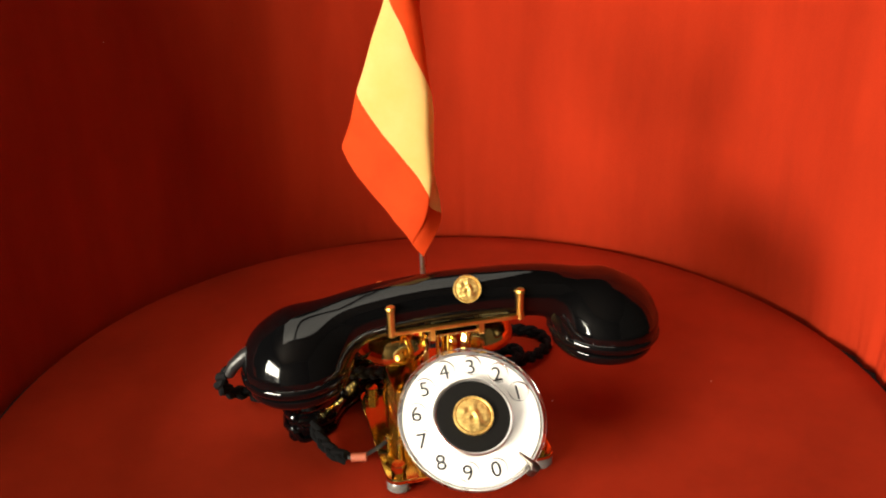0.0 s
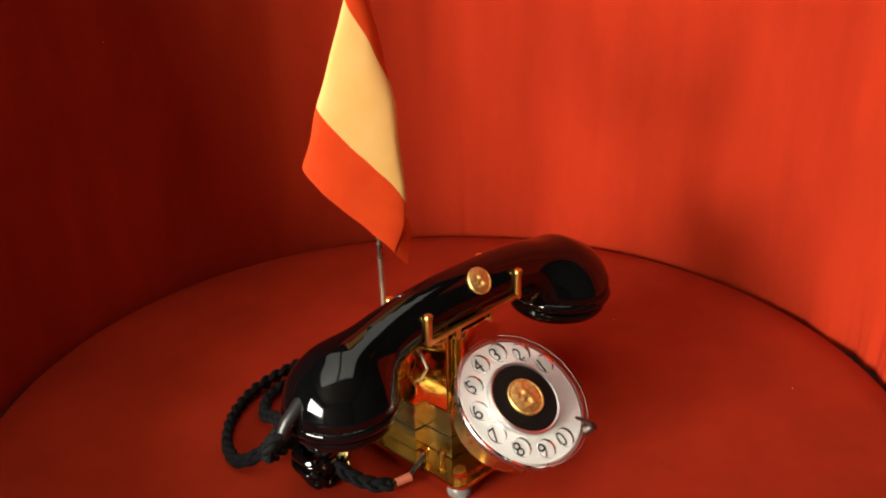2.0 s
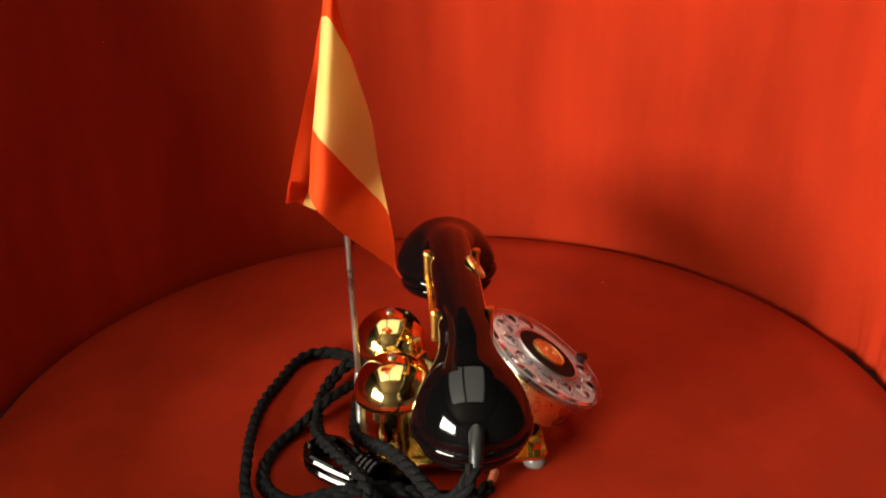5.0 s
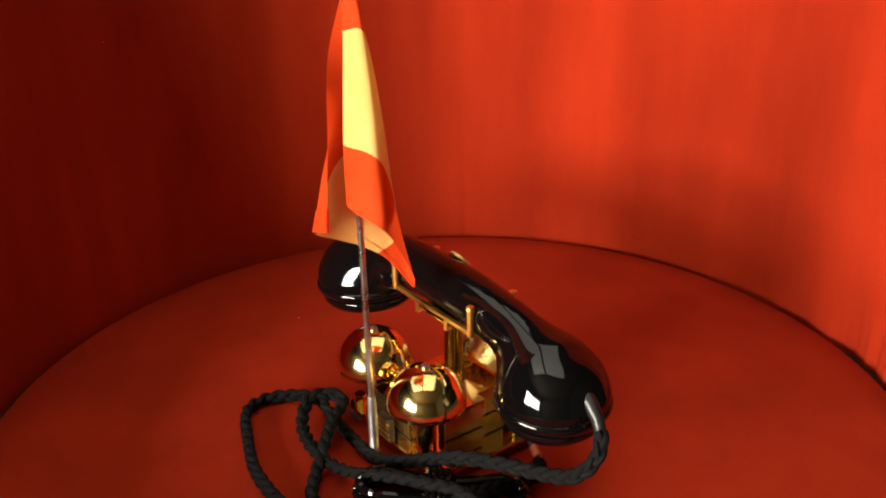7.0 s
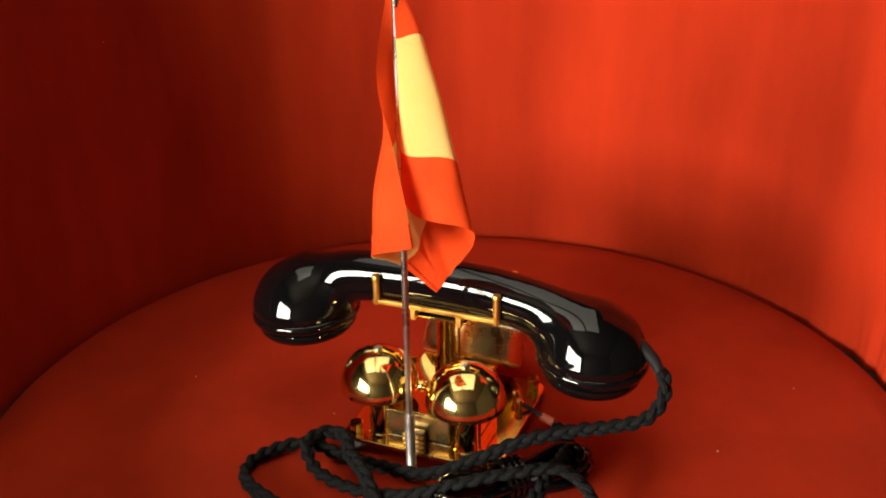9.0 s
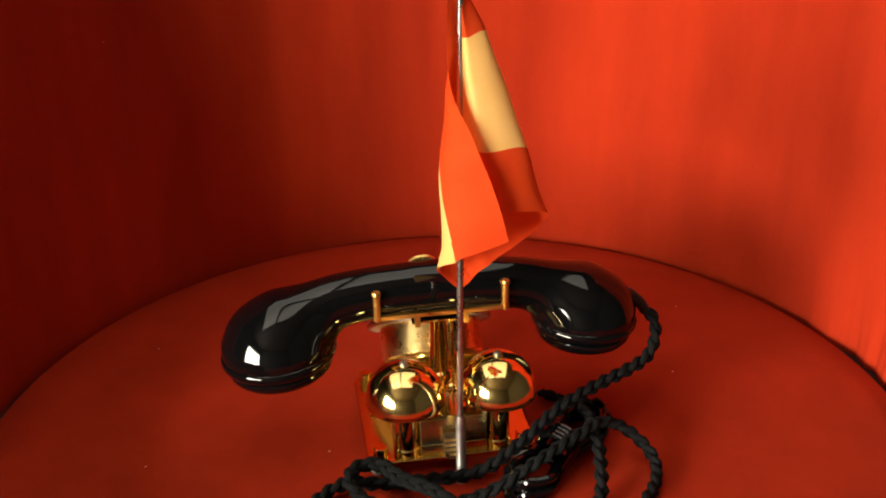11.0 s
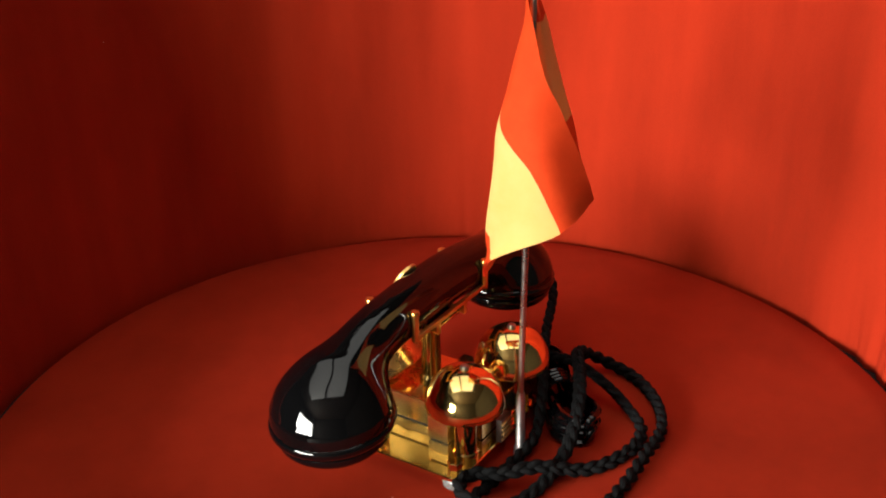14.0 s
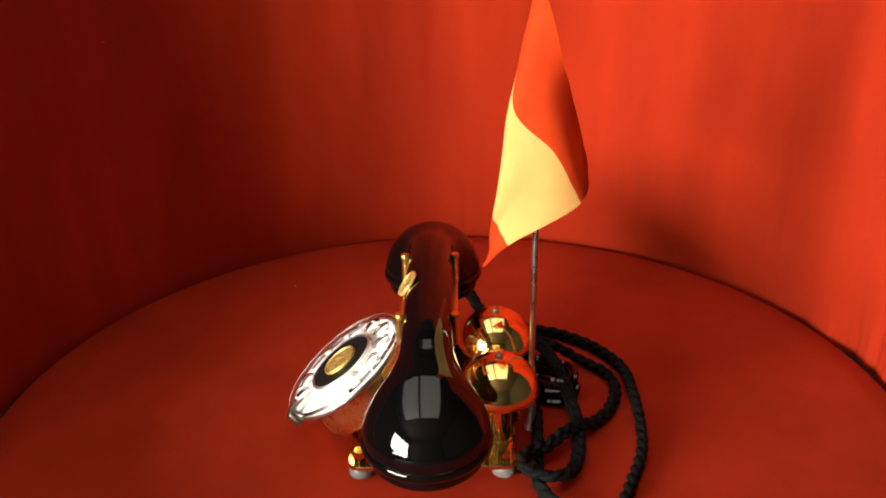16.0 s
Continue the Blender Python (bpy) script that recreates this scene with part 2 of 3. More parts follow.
# ---- the room that closes the place ----
def room():
    X0, X1, Y0, Y1, Z0, Z1 = -2.55, 2.6, -4.8, 1.6, -0.78, 2.35
    def slab(name, label, mat, *b):
        ob = new(name, mesh_of(box(*b), name, mat, False))
        return tagged(ob, label, name.split("_")[0], kind="structure")
    slab("floor", "dark brown wooden floor boards", FLOORING, X0, X1, Y0, Y1, Z0 - 0.1, Z0)
    # dark boarded ceiling with a two-paned skylight over the niche
    sx0, sx1, sy0, sy1 = -1.6, 0.9, -1.15, 1.25
    bm = box(X0 - 0.12, sx0, Y0 - 0.12, Y1 + 0.12, Z1, Z1 + 0.1)
    box(sx1, X1 + 0.12, Y0 - 0.12, Y1 + 0.12, Z1, Z1 + 0.1, 0, bm)
    box(sx0, sx1, Y0 - 0.12, sy0, Z1, Z1 + 0.1, 0, bm)
    box(sx0, sx1, sy1, Y1 + 0.12, Z1, Z1 + 0.1, 0, bm)
    tagged(new("ceiling", mesh_of(bm, "ceiling", CEILING_WOOD, False)), "dark brown boarded ceiling with a skylight opening", "ceiling", kind="structure")
    sky = tagged(new("window_2"), "two-paned frosted skylight in the dark ceiling", "window", kind="structure")
    sm = -0.40
    for x0, x1 in ((sx0, sm - 0.05), (sm + 0.05, sx1)):
        part("pane", box(x0, x1, sy0, sy1, Z1 + 0.03, Z1 + 0.04), FROSTED, sky, "frosted glass pane bright with daylight")
    part("glazing_bar", box(sm - 0.05, sm + 0.05, sy0, sy1, Z1 - 0.03, Z1 + 0.06, 0.004), CEILING_WOOD, sky, "dark timber glazing bar")
    slab("wall_north", "plain dark brown plaster wall", WALLPAINT, X0 - 0.12, X1 + 0.12, Y1, Y1 + 0.12, Z0 - 0.1, Z1)
    slab("wall_south", "plain dark brown plaster wall", WALLPAINT, X0 - 0.12, X1 + 0.12, Y0 - 0.12, Y0, Z0 - 0.1, Z1)
    slab("wall_east", "plain dark brown plaster wall", WALLPAINT, X1, X1 + 0.12, Y0, Y1, Z0 - 0.1, Z1)
    # west wall with the window's opening
    wy0, wy1, wz0, wz1 = WIN_Y - WIN_W / 2, WIN_Y + WIN_W / 2, WIN_Z - WIN_H / 2, WIN_Z + WIN_H / 2
    bm = box(X0 - 0.12, X0, Y0, wy0, Z0 - 0.1, Z1)
    box(X0 - 0.12, X0, wy1, Y1, Z0 - 0.1, Z1, 0, bm)
    box(X0 - 0.12, X0, wy0, wy1, Z0 - 0.1, wz0, 0, bm)
    box(X0 - 0.12, X0, wy0, wy1, wz1, Z1, 0, bm)
    tagged(new("wall_west", mesh_of(bm, "wall_west", WALLPAINT, False)), "dark brown plaster wall with a window opening", "wall", kind="structure")
    win = tagged(new("window_1"), "white painted casement window letting in daylight", "window", kind="structure")
    fx0, fx1 = X0 - 0.055, X0 - 0.030
    for b in ((wy0, wy0 + 0.05, wz0, wz1), (wy1 - 0.05, wy1, wz0, wz1), (wy0 + 0.05, wy1 - 0.05, wz0, wz0 + 0.05), (wy0 + 0.05, wy1 - 0.05, wz1 - 0.05, wz1)):
        part("window_frame", box(fx0, fx1, *b, 0.003), FRAME_WHITE, win)
    ym = (wy0 + wy1) / 2
    for y in (ym - 0.345, ym + 0.345):
        part("mullion", box(fx0, fx1, y - 0.045, y + 0.045, wz0 + 0.05, wz1 - 0.05, 0.003), FRAME_WHITE, win)


room()

# ---- round red niche and turntable ----
R_DISC = 0.3405
# creases in the lining: bearing, width, depth, height
CREASES = ((86, 0.012, 0.004, 0.05), (57, 0.05, 0.0022, 0.09), (46, 0.03, -0.004, 0.20), (26, 0.022, 0.012, 0.02), (17, 0.05, 0.014, 0.025), (21, 0.035, -0.006, 0.12), (12, 0.03, 0.008, 0.3), (109, 0.03, 0.002, 0.2), (132, 0.02, 0.0012, 0.3), (150, 0.03, 0.005, 0.25))


def niche():
    bm = bmesh.new()
    n, rows = 520, 60
    grid = []
    for j in range(rows + 1):
        v = j / rows
        ring = []
        for i in range(n + 1):
            a = radians(3 + 230 * i / n)
            # past the side the wall drops to a low unseen lip, added for shade
            k = min(1.0, max(0.0, (a - radians(150)) / radians(42)))
            z = -0.16 + (0.69 - 0.474 * k * k * (3 - 2 * k)) * v
            lift = max(0.0, z)
            fold = 0.0020 * math.sin(13 * a + 5 * noise.noise((a * 2, 0, 1))) + 0.0005 * math.sin(41 * a + 3 * noise.noise((a * 5, 3, 0)))
            wr = 0.0030 * noise.noise((a * 5, z * 6, 4)) + 0.0006 * noise.noise((a * 22, z * 12, 7))
            pucker = (0.0008 + 0.0027 * math.exp(-(a / radians(40)) ** 2)) * noise.noise((a * 40, 0, 2)) * math.exp(-max(0, z) / 0.025)
            right = 1 + 1.2 * math.exp(-(a / radians(32)) ** 2)
            fold *= right
            for ca, cw, cd, ch in CREASES:
                fold += cd * math.exp(-((a - radians(ca)) / cw) ** 2) * math.exp(-lift / ch)
            r = R_DISC + 0.007 + fold * min(1, 0.25 + lift * 4) + wr * min(1, 0.2 + lift * 5) + pucker + 0.03 * lift
            ring.append(bm.verts.new((r * math.cos(a), r * math.sin(a), z)))
        grid.append(ring)
    back = [[bm.verts.new((v.co.x * 1.03, v.co.y * 1.03, v.co.z)) for v in (ring[0], *ring[1:-1:6], ring[-1])] for ring in (grid[0], grid[-1])]
    for a, b in zip(grid, grid[1:]):
        for i in range(n):
            bm.faces.new((a[i], b[i], b[i + 1], a[i + 1]))
    for i in range(len(back[0]) - 1):
        bm.faces.new((back[0][i], back[0][i + 1], back[1][i + 1], back[1][i]))
    # hems close the thickness at the ends, the top and the bottom
    for k in (0, -1):
        side = [r[k] for r in grid] + [back[1][k], back[0][k]]
        bm.faces.new(side if k == 0 else side[::-1])
    bm.faces.new(grid[-1] + back[1][::-1])
    bm.faces.new(grid[0][::-1] + back[0])
    tagged(new("wall_niche", mesh_of(bm, "wall_niche", WALL_RED)), "curved niche wall lined with softly wrinkled red cloth", "wall", kind="structure")
    for x, y, z in ((-0.2770, 0.2224, 0.2376), (-0.0751, 0.3471, 0.2359)):
        m2 = bmesh.new()
        bmesh.ops.create_icosphere(m2, subdivisions=1, radius=0.0009)
        part("lint", m2, SPECK, bpy.data.objects["wall_niche"], "pale speck of lint", pose(x, y, z))
    # near-black strip added down in the gap round the disc, to deepen its shade
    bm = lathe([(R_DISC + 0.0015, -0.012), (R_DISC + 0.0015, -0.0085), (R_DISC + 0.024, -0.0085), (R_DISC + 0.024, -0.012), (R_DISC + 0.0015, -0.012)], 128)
    tagged(new("trim", mesh_of(bm, "trim", GAP_SHADE)), "dark strip added as shade in the gap round the disc", "trim", kind="structure")
    plinth = thing("plinth", "round plinth wrapped in red cloth under the turntable", "plinth")
    part("drum", lathe([(0, -0.78), (0.26, -0.78), (0.26, -0.03), (0.25, -0.022), (0, -0.022)], 72), DISC_RED, plinth)


niche()


def turntable():
    t = thing("turntable", "round turntable covered with smooth red cloth", "turntable")
    prof = [(0, -0.020), (R_DISC - 0.004, -0.020), (R_DISC, -0.016), (R_DISC, -0.004), (R_DISC - 0.0012, -0.0012), (R_DISC - 0.004, 0.0)]
    prof += [(R_DISC * k / 14, 0.0) for k in range(13, 0, -1)] + [(0, 0.0)]
    part("disc", lathe(prof, 128), DISC_RED, t)
    rnd = random.Random(5)
    spots = [(LINT_X, LINT_Y)] + [(0.31 * math.sqrt(rnd.random()) * math.cos(a), 0.31 * math.sqrt(rnd.random()) * math.sin(a)) for a in (rnd.random() * 6.28 for _ in range(4))]
    for x, y in spots:
        bm = bmesh.new()
        bmesh.ops.create_icosphere(bm, subdivisions=1, radius=0.0005)
        bmesh.ops.transform(bm, matrix=pose(x, y, 0.0004, 0, 0, rnd.random() * 360) @ Matrix.Diagonal((1.6, 0.8, 0.6, 1)), verts=bm.verts)
        part("lint", bm, SPECK, t, "pale speck of lint")
    return t


# ---- the telephone ----
PHONE = pose(0.0047, -0.0088, 0, 0, 0, 13.5)


# footprint of the ringer box: a stepped outline round the bell pillars
RINGER = [(-0.030, -0.022), (0.026, -0.022), (0.026, 0.021), (0.0385, 0.021), (0.0385, 0.0375), (0.0225, 0.0375), (0.0225, 0.055), (-0.0235, 0.055), (-0.0235, 0.0375), (-0.040, 0.0375), (-0.040, 0.003), (-0.030, 0.003)]


def slab_on(outline, inset, z0, z1):
    """An upright slab on an outline, drawn in by the inset, with its edges eased."""
    n = len(outline)
    ring = []
    for i, (x, y) in enumerate(outline):
        (px, py), (qx, qy) = outline[i - 1], outline[(i + 1) % n]
        nx = -math.copysign(1, y - py) if abs(y - py) > 1e-6 else -math.copysign(1, qy - y)
        ny = math.copysign(1, x - px) if abs(x - px) > 1e-6 else math.copysign(1, qx - x)
        ring.append((x + nx * inset, y + ny * inset))
    bm = bmesh.new()
    low, high = ([bm.verts.new((x, y, z)) for x, y in ring] for z in (z0, z1))
    bm.faces.new(low[::-1])
    bm.faces.new(high)
    for i in range(n):
        j = (i + 1) % n
        bm.faces.new((low[i], low[j], high[j], high[i]))
    bmesh.ops.bevel(bm, geom=bm.edges, offset=0.0004, segments=1, affect="EDGES")
    return bm


def telephone():
    ph = thing("telephone", "polished brass rotary telephone with a white dial and twin bells", "telephone")
    # base plate on clear feet
    bm = box(-0.0590, 0.0590, -0.0572, 0.0585, 0.008, 0.0115)
    bmesh.ops.bevel(bm, geom=[e for e in bm.edges if abs(e.verts[0].co.z - e.verts[1].co.z) > 0.001], offset=0.009, segments=5, affect="EDGES", profile=0.5)
    bmesh.ops.bevel(bm, geom=[e for e in bm.edges if abs(e.verts[0].co.z - e.verts[1].co.z) < 1e-5], offset=0.0006, segments=1, affect="EDGES")
    part("base_plate", bm, BRASS, ph)
    for x in (-0.050, 0.050):
        for y in (-0.0485, 0.050):
            part("foot", lathe([(0, 0), (0.0072, 0), (0.0085, 0.0015), (0.0085, 0.006), (0.007, 0.008), (0, 0.008)], 24), FOOT, ph, "round frosted clear rubber foot", pose(x, y, 0))
            bm = bmesh.new()
            bmesh.ops.create_cone(bm, cap_ends=True, segments=6, radius1=0.0052, radius2=0.0052, depth=0.008)
            bmesh.ops.bevel(bm, geom=bm.edges, offset=0.0004, segments=1, affect="EDGES")
            part("nut", bm, BRASS, ph, at=pose(x, y, 0.0155, 0, 0, 20), smooth=False)
    # ringer box with its lid
    part("ringer_box", slab_on(RINGER, 0.0, 0.0115, 0.0193), SATIN, ph, smooth=False)
    part("spacer", slab_on(RINGER, 0.0012, 0.0193, 0.0212), BAND, ph, "black fibre spacer strip", smooth=False)
    part("box_cover", slab_on(RINGER, 0.0, 0.0212, 0.0398), SATIN, ph, smooth=False)
    part("box_lid", slab_on(RINGER, -0.0004, 0.0403, 0.0420), BRASS, ph, smooth=False)
    for x, y in ((-0.050, -0.016), (-0.044, -0.026), (0.048, -0.012)):
        part("terminal_screw", lathe([(0, 0.0115), (0.0026, 0.0115), (0.0026, 0.0165), (0.0034, 0.0170), (0.0034, 0.0192), (0.0022, 0.0204), (0, 0.0206)], 18), BRASS, ph, at=pose(x, y, 0))
    # coil block between the box and the pole
    part("coil_block", box(-0.007, 0.007, 0.0570, 0.0615, 0.0115, 0.030, 0.0006), DARKSTEEL, ph, "small steel coil block")
    for z in (0.015, 0.019, 0.023, 0.027):
        part("coil_band", box(-0.0075, 0.0075, 0.0616, 0.0630, z - 0.0009, z + 0.0009, 0.0004), COPPER, ph)
    # bells on pillars
    for x in (-0.033, 0.031):
        bell = part("bell", lathe([(0.0270, 0.0528), (0.0274, 0.0538), (0.0272, 0.0570), (0.0258, 0.0632), (0.0228, 0.0698), (0.0178, 0.0755), (0.0115, 0.0792), (0.005, 0.0808), (0, 0.0810)
                                   ][::-1] + [(0.0260, 0.0533), (0.0248, 0.0612), (0.0168, 0.0738), (0.004, 0.0793), (0, 0.0794)], 72), BRASS, ph, "domed polished brass bell", pose(x, 0.047, 0))
        part("screw", lathe([(0, 0.0838), (0.0022, 0.0836), (0.0031, 0.0825), (0.0031, 0.0800), (0, 0.0800)], 20), STEEL, bell)
        part("pillar", lathe([(0, 0.0115), (0.0092, 0.0115), (0.0092, 0.016), (0.0082, 0.017), (0.0082, 0.060), (0, 0.060)], 32), BRASS, bell)
    # clapper between the bells
    bm = tube(bmesh.new(), [(0, 0.030, 0.0415), (-0.001, 0.036, 0.053), (-0.001, 0.045, 0.059)], 0.0012)
    cl = part("clapper_rod", bm, STEEL, ph)
    bm = bmesh.new()
    bmesh.ops.create_uvsphere(bm, u_segments=16, v_segments=10, radius=0.0042)
    part("clapper_ball", bm, BRASS, cl, at=pose(-0.001, 0.047, 0.059))
    # columns and cradle
    part("column", lathe([(0, 0.0420), (0.0088, 0.0420), (0.0088, 0.0450), (0.0070, 0.0465), (0.0068, 0.087), (0.0080, 0.089), (0.0080, 0.0932), (0, 0.0932)], 40), BRASS, ph)
    part("column_screw", lathe([(0, 0.0), (0.0030, 0.0), (0.0030, 0.0014), (0.0020, 0.0024), (0, 0.0026)], 20), BRASS, ph, at=pose(0, -0.0068, 0.0830, 90))
    part("hook_rod", lathe([(0, 0.0420), (0.0011, 0.0420), (0.0011, 0.0932), (0, 0.0932)], 12), BRASS, ph, "thin brass switch-hook rod", pose(-0.0098, 0, 0))
    for y in (-0.018, 0.018):
        bar = part("cradle_bar", box(-0.0470, 0.0470, y - 0.0017, y + 0.0017, 0.1005, 0.1035, 0.0005), GILT, ph)
        for x in (-0.0447, 0.0445):
            part("cradle_post", lathe([(0, 0.1000), (0.0025, 0.1000), (0.0025, 0.1185), (0.0031, 0.1192), (0.0031, 0.1215), (0.0026, 0.1222), (0, 0.1222)], 20), GILT, bar, at=pose(x, y, 0))
    for x in (-0.017, 0.017):
        bm = box(x - 0.0018, x + 0.0018, -0.0175, 0.0175, 0.0925, 0.0950, 0.0004)
        for y0, y1 in ((-0.0188, -0.0172), (0.0172, 0.0188)):
            box(x - 0.0018, x + 0.0018, y0, y1, 0.0922, 0.1012, 0.0003, bm)
        part("cradle_rib", bm, GILT, ph)
    part("cradle_plate", box(-0.0205, 0.0205, -0.0155, 0.0155, 0.0932, 0.0948, 0.0004), BRASS, ph)
    dial(ph)
    return ph


def dial(ph):
    """Rotary dial: white number plate, clear finger wheel, black card and a gilt medallion."""
    d = part("dial", lathe([(0, 0.0), (0.0452, 0.0), (0.0462, 0.0012), (0.0462, 0.0030), (0.0452, 0.0042), (0, 0.0042)], 72), WHITE, ph, "white number plate with black numerals", DIAL_AT)
    part("housing", lathe([(0, -0.026), (0.0370, -0.026), (0.0385, -0.0245), (0.0385, -0.001), (0.0375, 0.0), (0, 0.0)], 64), COPPER, d, "copper-toned brass drum")
    part("gear_case", lathe([(0, -0.0285), (0.022, -0.0285), (0.0235, -0.0275), (0.0235, -0.026), (0, -0.026)], 48), BRASS, d)
    part("rim", lathe([(0.0463, 0.0), (0.0474, 0.0), (0.0480, 0.0008), (0.0480, 0.0034), (0.0474, 0.0042), (0.0463, 0.0040)], 72), STEEL, d, "thin bright metal rim")
    # numerals: 1 at the upper right, on to 0 at the lower right, anticlockwise
    for k in range(10):
        a = radians(DIGIT0 + DIGSTEP * k)
        bm = text_bm(str((k + 1) % 10), 0.0145)
        part("numeral", bm, INK, d, at=pose(0.0368 * math.cos(a), 0.0368 * math.sin(a), 0.0044, 0, 0, 0), smooth=False)
    # clear wheel with ten finger holes
    cu = bpy.data.curves.new("wheel", "CURVE")
    cu.dimensions, cu.fill_mode, cu.extrude, cu.bevel_depth, cu.bevel_resolution = "2D", "BOTH", 0.0009, 0.0005, 1
    for cx, cy, r in [(0, 0, 0.0486), (0, 0, 0.0272)] + [(0.0368 * math.cos(radians(DIGIT0 + DIGSTEP * k)), 0.0368 * math.sin(radians(DIGIT0 + DIGSTEP * k)), 0.0072) for k in range(10)]:
        s = cu.splines.new("POLY")
        n = 72 if r > 0.02 else 28
        s.points.add(n - 1)
        for q in range(n):
            s.points[q].co = (cx + r * math.cos(2 * math.pi * q / n), cy + r * math.sin(2 * math.pi * q / n), 0, 1)
        s.use_cyclic_u = True
    tmp = bpy.data.objects.new("tmp", cu)
    scene.collection.objects.link(tmp)
    me = bpy.data.meshes.new_from_object(tmp.evaluated_get(bpy.context.evaluated_depsgraph_get()))
    bpy.data.objects.remove(tmp)
    bm = bmesh.new()
    bm.from_mesh(me)
    bpy.data.meshes.remove(me)
    bmesh.ops.remove_doubles(bm, verts=bm.verts, dist=1e-6)
    wheel = part("finger_wheel", bm, CLEAR, d, "clear acrylic finger wheel", pose(0, 0, 0.0076), smooth=False)
    wheel.visible_shadow = False
    part("centre_card", lathe([(0, 0.0044), (0.0244, 0.0044), (0.0244, 0.0098), (0.0238, 0.0104), (0, 0.0104)], 56), BAND, d, "matt black centre card")
    part("card_ring", lathe([(0.0245, 0.0044), (0.0268, 0.0044), (0.0268, 0.0096), (0.0258, 0.0106), (0.0245, 0.0101)], 56), SILVER, d)
    part("medallion", medallion(0.0135), MEDAL, d, "embossed gilt medallion", pose(0, 0, 0.0104))
    a = radians(-52)
    bm = tube(bmesh.new(), [(0.0500 * math.cos(a), 0.0500 * math.sin(a), 0.002), (0.0515 * math.cos(a), 0.0515 * math.sin(a), 0.011), (0.049 * math.cos(a), 0.049 * math.sin(a), 0.0125), (0.0375 * math.cos(a), 0.0375 * math.sin(a), 0.0120)], lambda s: 0.0042 - 0.0032 * s, 10)
    part("finger_stop", bm, DARKSTEEL, d, "bent dark steel finger stop")


def medallion(r):
    """A shallow coin with a worn relief and a raised edge."""
    bm = lathe([(0, 0.0012)] + [(r * 0.86 * k / 12, 0.0012) for k in range(1, 13)] + [(r * 0.9, 0.0019), (r * 0.97, 0.0019), (r, 0.0013), (r, 0)], 40)
    for v in bm.verts:
        q = math.hypot(v.co.x, v.co.y) / r
        if q < 0.84:
            v.co.z += 0.0012 * (1 - q * q) + 0.0024 * noise.noise((v.co.x / r * 3.2, v.co.y / r * 3.2, 3)) * (1 - q)
    return bm


def blend(a, b, k):
    """Rounded union of two fields, with a fillet about k wide."""
    h = np.clip(0.5 + 0.5 * (b - a) / k, 0, 1)
    return b + (a - b) * h - k * h * (1 - h)


def grip_field(p):
    """Below zero inside the grip: a squarish bent bar running into two domed cups."""
    x, y, z = p[..., 0], p[..., 1], p[..., 2]
    xs = [q[0] for q in NECK]
    zc, ha, hb = (np.interp(x, NECK_X, NECK_FINE[:, k]) for k in (1, 2, 3))
    past = np.maximum(np.maximum(xs[0] - x, x - xs[-1]), 0)
    q = 2.25
    d = ((np.abs(z - zc) / ha) ** q + (np.abs(y) / hb) ** q + (past / 0.013) ** q + 1e-9) ** (1 / q)
    d = (d - 1) * hb - 0.0005
    for (cx, cz, r, lean), rise in ((CAP_L, CUP_RISE[0]), (CAP_R, CUP_RISE[1])):
        s, c = math.sin(radians(lean)), math.cos(radians(lean))
        u, w = (x - cx) * c - (z - cz) * s, (x - cx) * s + (z - cz) * c
        up = np.maximum(w - 0.0215, 0)
        cup = (np.sqrt((u * u + y * y) / (r * 0.995) ** 2 + (up / rise) ** 2 + 1e-9) - 1) * r
        d = blend(d, cup, CUP_FILLET)
        near = u * u + y * y < 0.055 ** 2
        d = np.where(near, np.maximum(d, 0.0205 - w), d)
    return d


def skin(field, lo, hi, h):
    """Closed quad mesh on the zero of a field, drawn tight on it."""
    dims = [int((b - a) / h) + 2 for a, b in zip(lo, hi)]
    ax = [a + h * np.arange(n) for a, n in zip(lo, dims)]
    f = field(np.stack(np.meshgrid(*ax, indexing="ij"), -1))
    inside = f < 0
    n0, n1, n2 = (n - 1 for n in dims)
    corner = sum(inside[i:n0 + i, j:n1 + j, k:n2 + k].astype(int) for i in (0, 1) for j in (0, 1) for k in (0, 1))
    cells = np.argwhere((corner > 0) & (corner < 8))
    index = -np.ones((n0, n1, n2), int)
    index[tuple(cells.T)] = np.arange(len(cells))
    pos = np.array(lo) + h * (cells + 0.5)
    e = 1e-4
    for _ in range(6):
        g = np.stack([(field(pos + e * v) - field(pos - e * v)) / (2 * e) for v in np.eye(3)], -1)
        step = -field(pos)[:, None] * g / np.maximum((g * g).sum(-1, keepdims=True), 0.05)
        pos = pos + np.clip(step, -h, h) * 0.8
    faces = []
    for k in range(3):
        a, b = (k + 1) % 3, (k + 2) % 3
        first = [slice(None)] * 3
        second = [slice(None)] * 3
        first[k], second[k] = slice(0, -1), slice(1, None)
        for c in np.argwhere(inside[tuple(first)] != inside[tuple(second)]):
            quad = []
            for da, db in ((0, 0), (1, 0), (1, 1), (0, 1)):
                m = c.copy()
                m[a] -= da
                m[b] -= db
                quad.append(index[tuple(m)])
            faces.append(quad if not inside[tuple(c)] else quad[::-1])
    bm = bmesh.new()
    vs = [bm.verts.new(p) for p in pos]
    for q in faces:
        bm.faces.new([vs[i] for i in q])
    bmesh.ops.recalc_face_normals(bm, faces=bm.faces)
    return bm


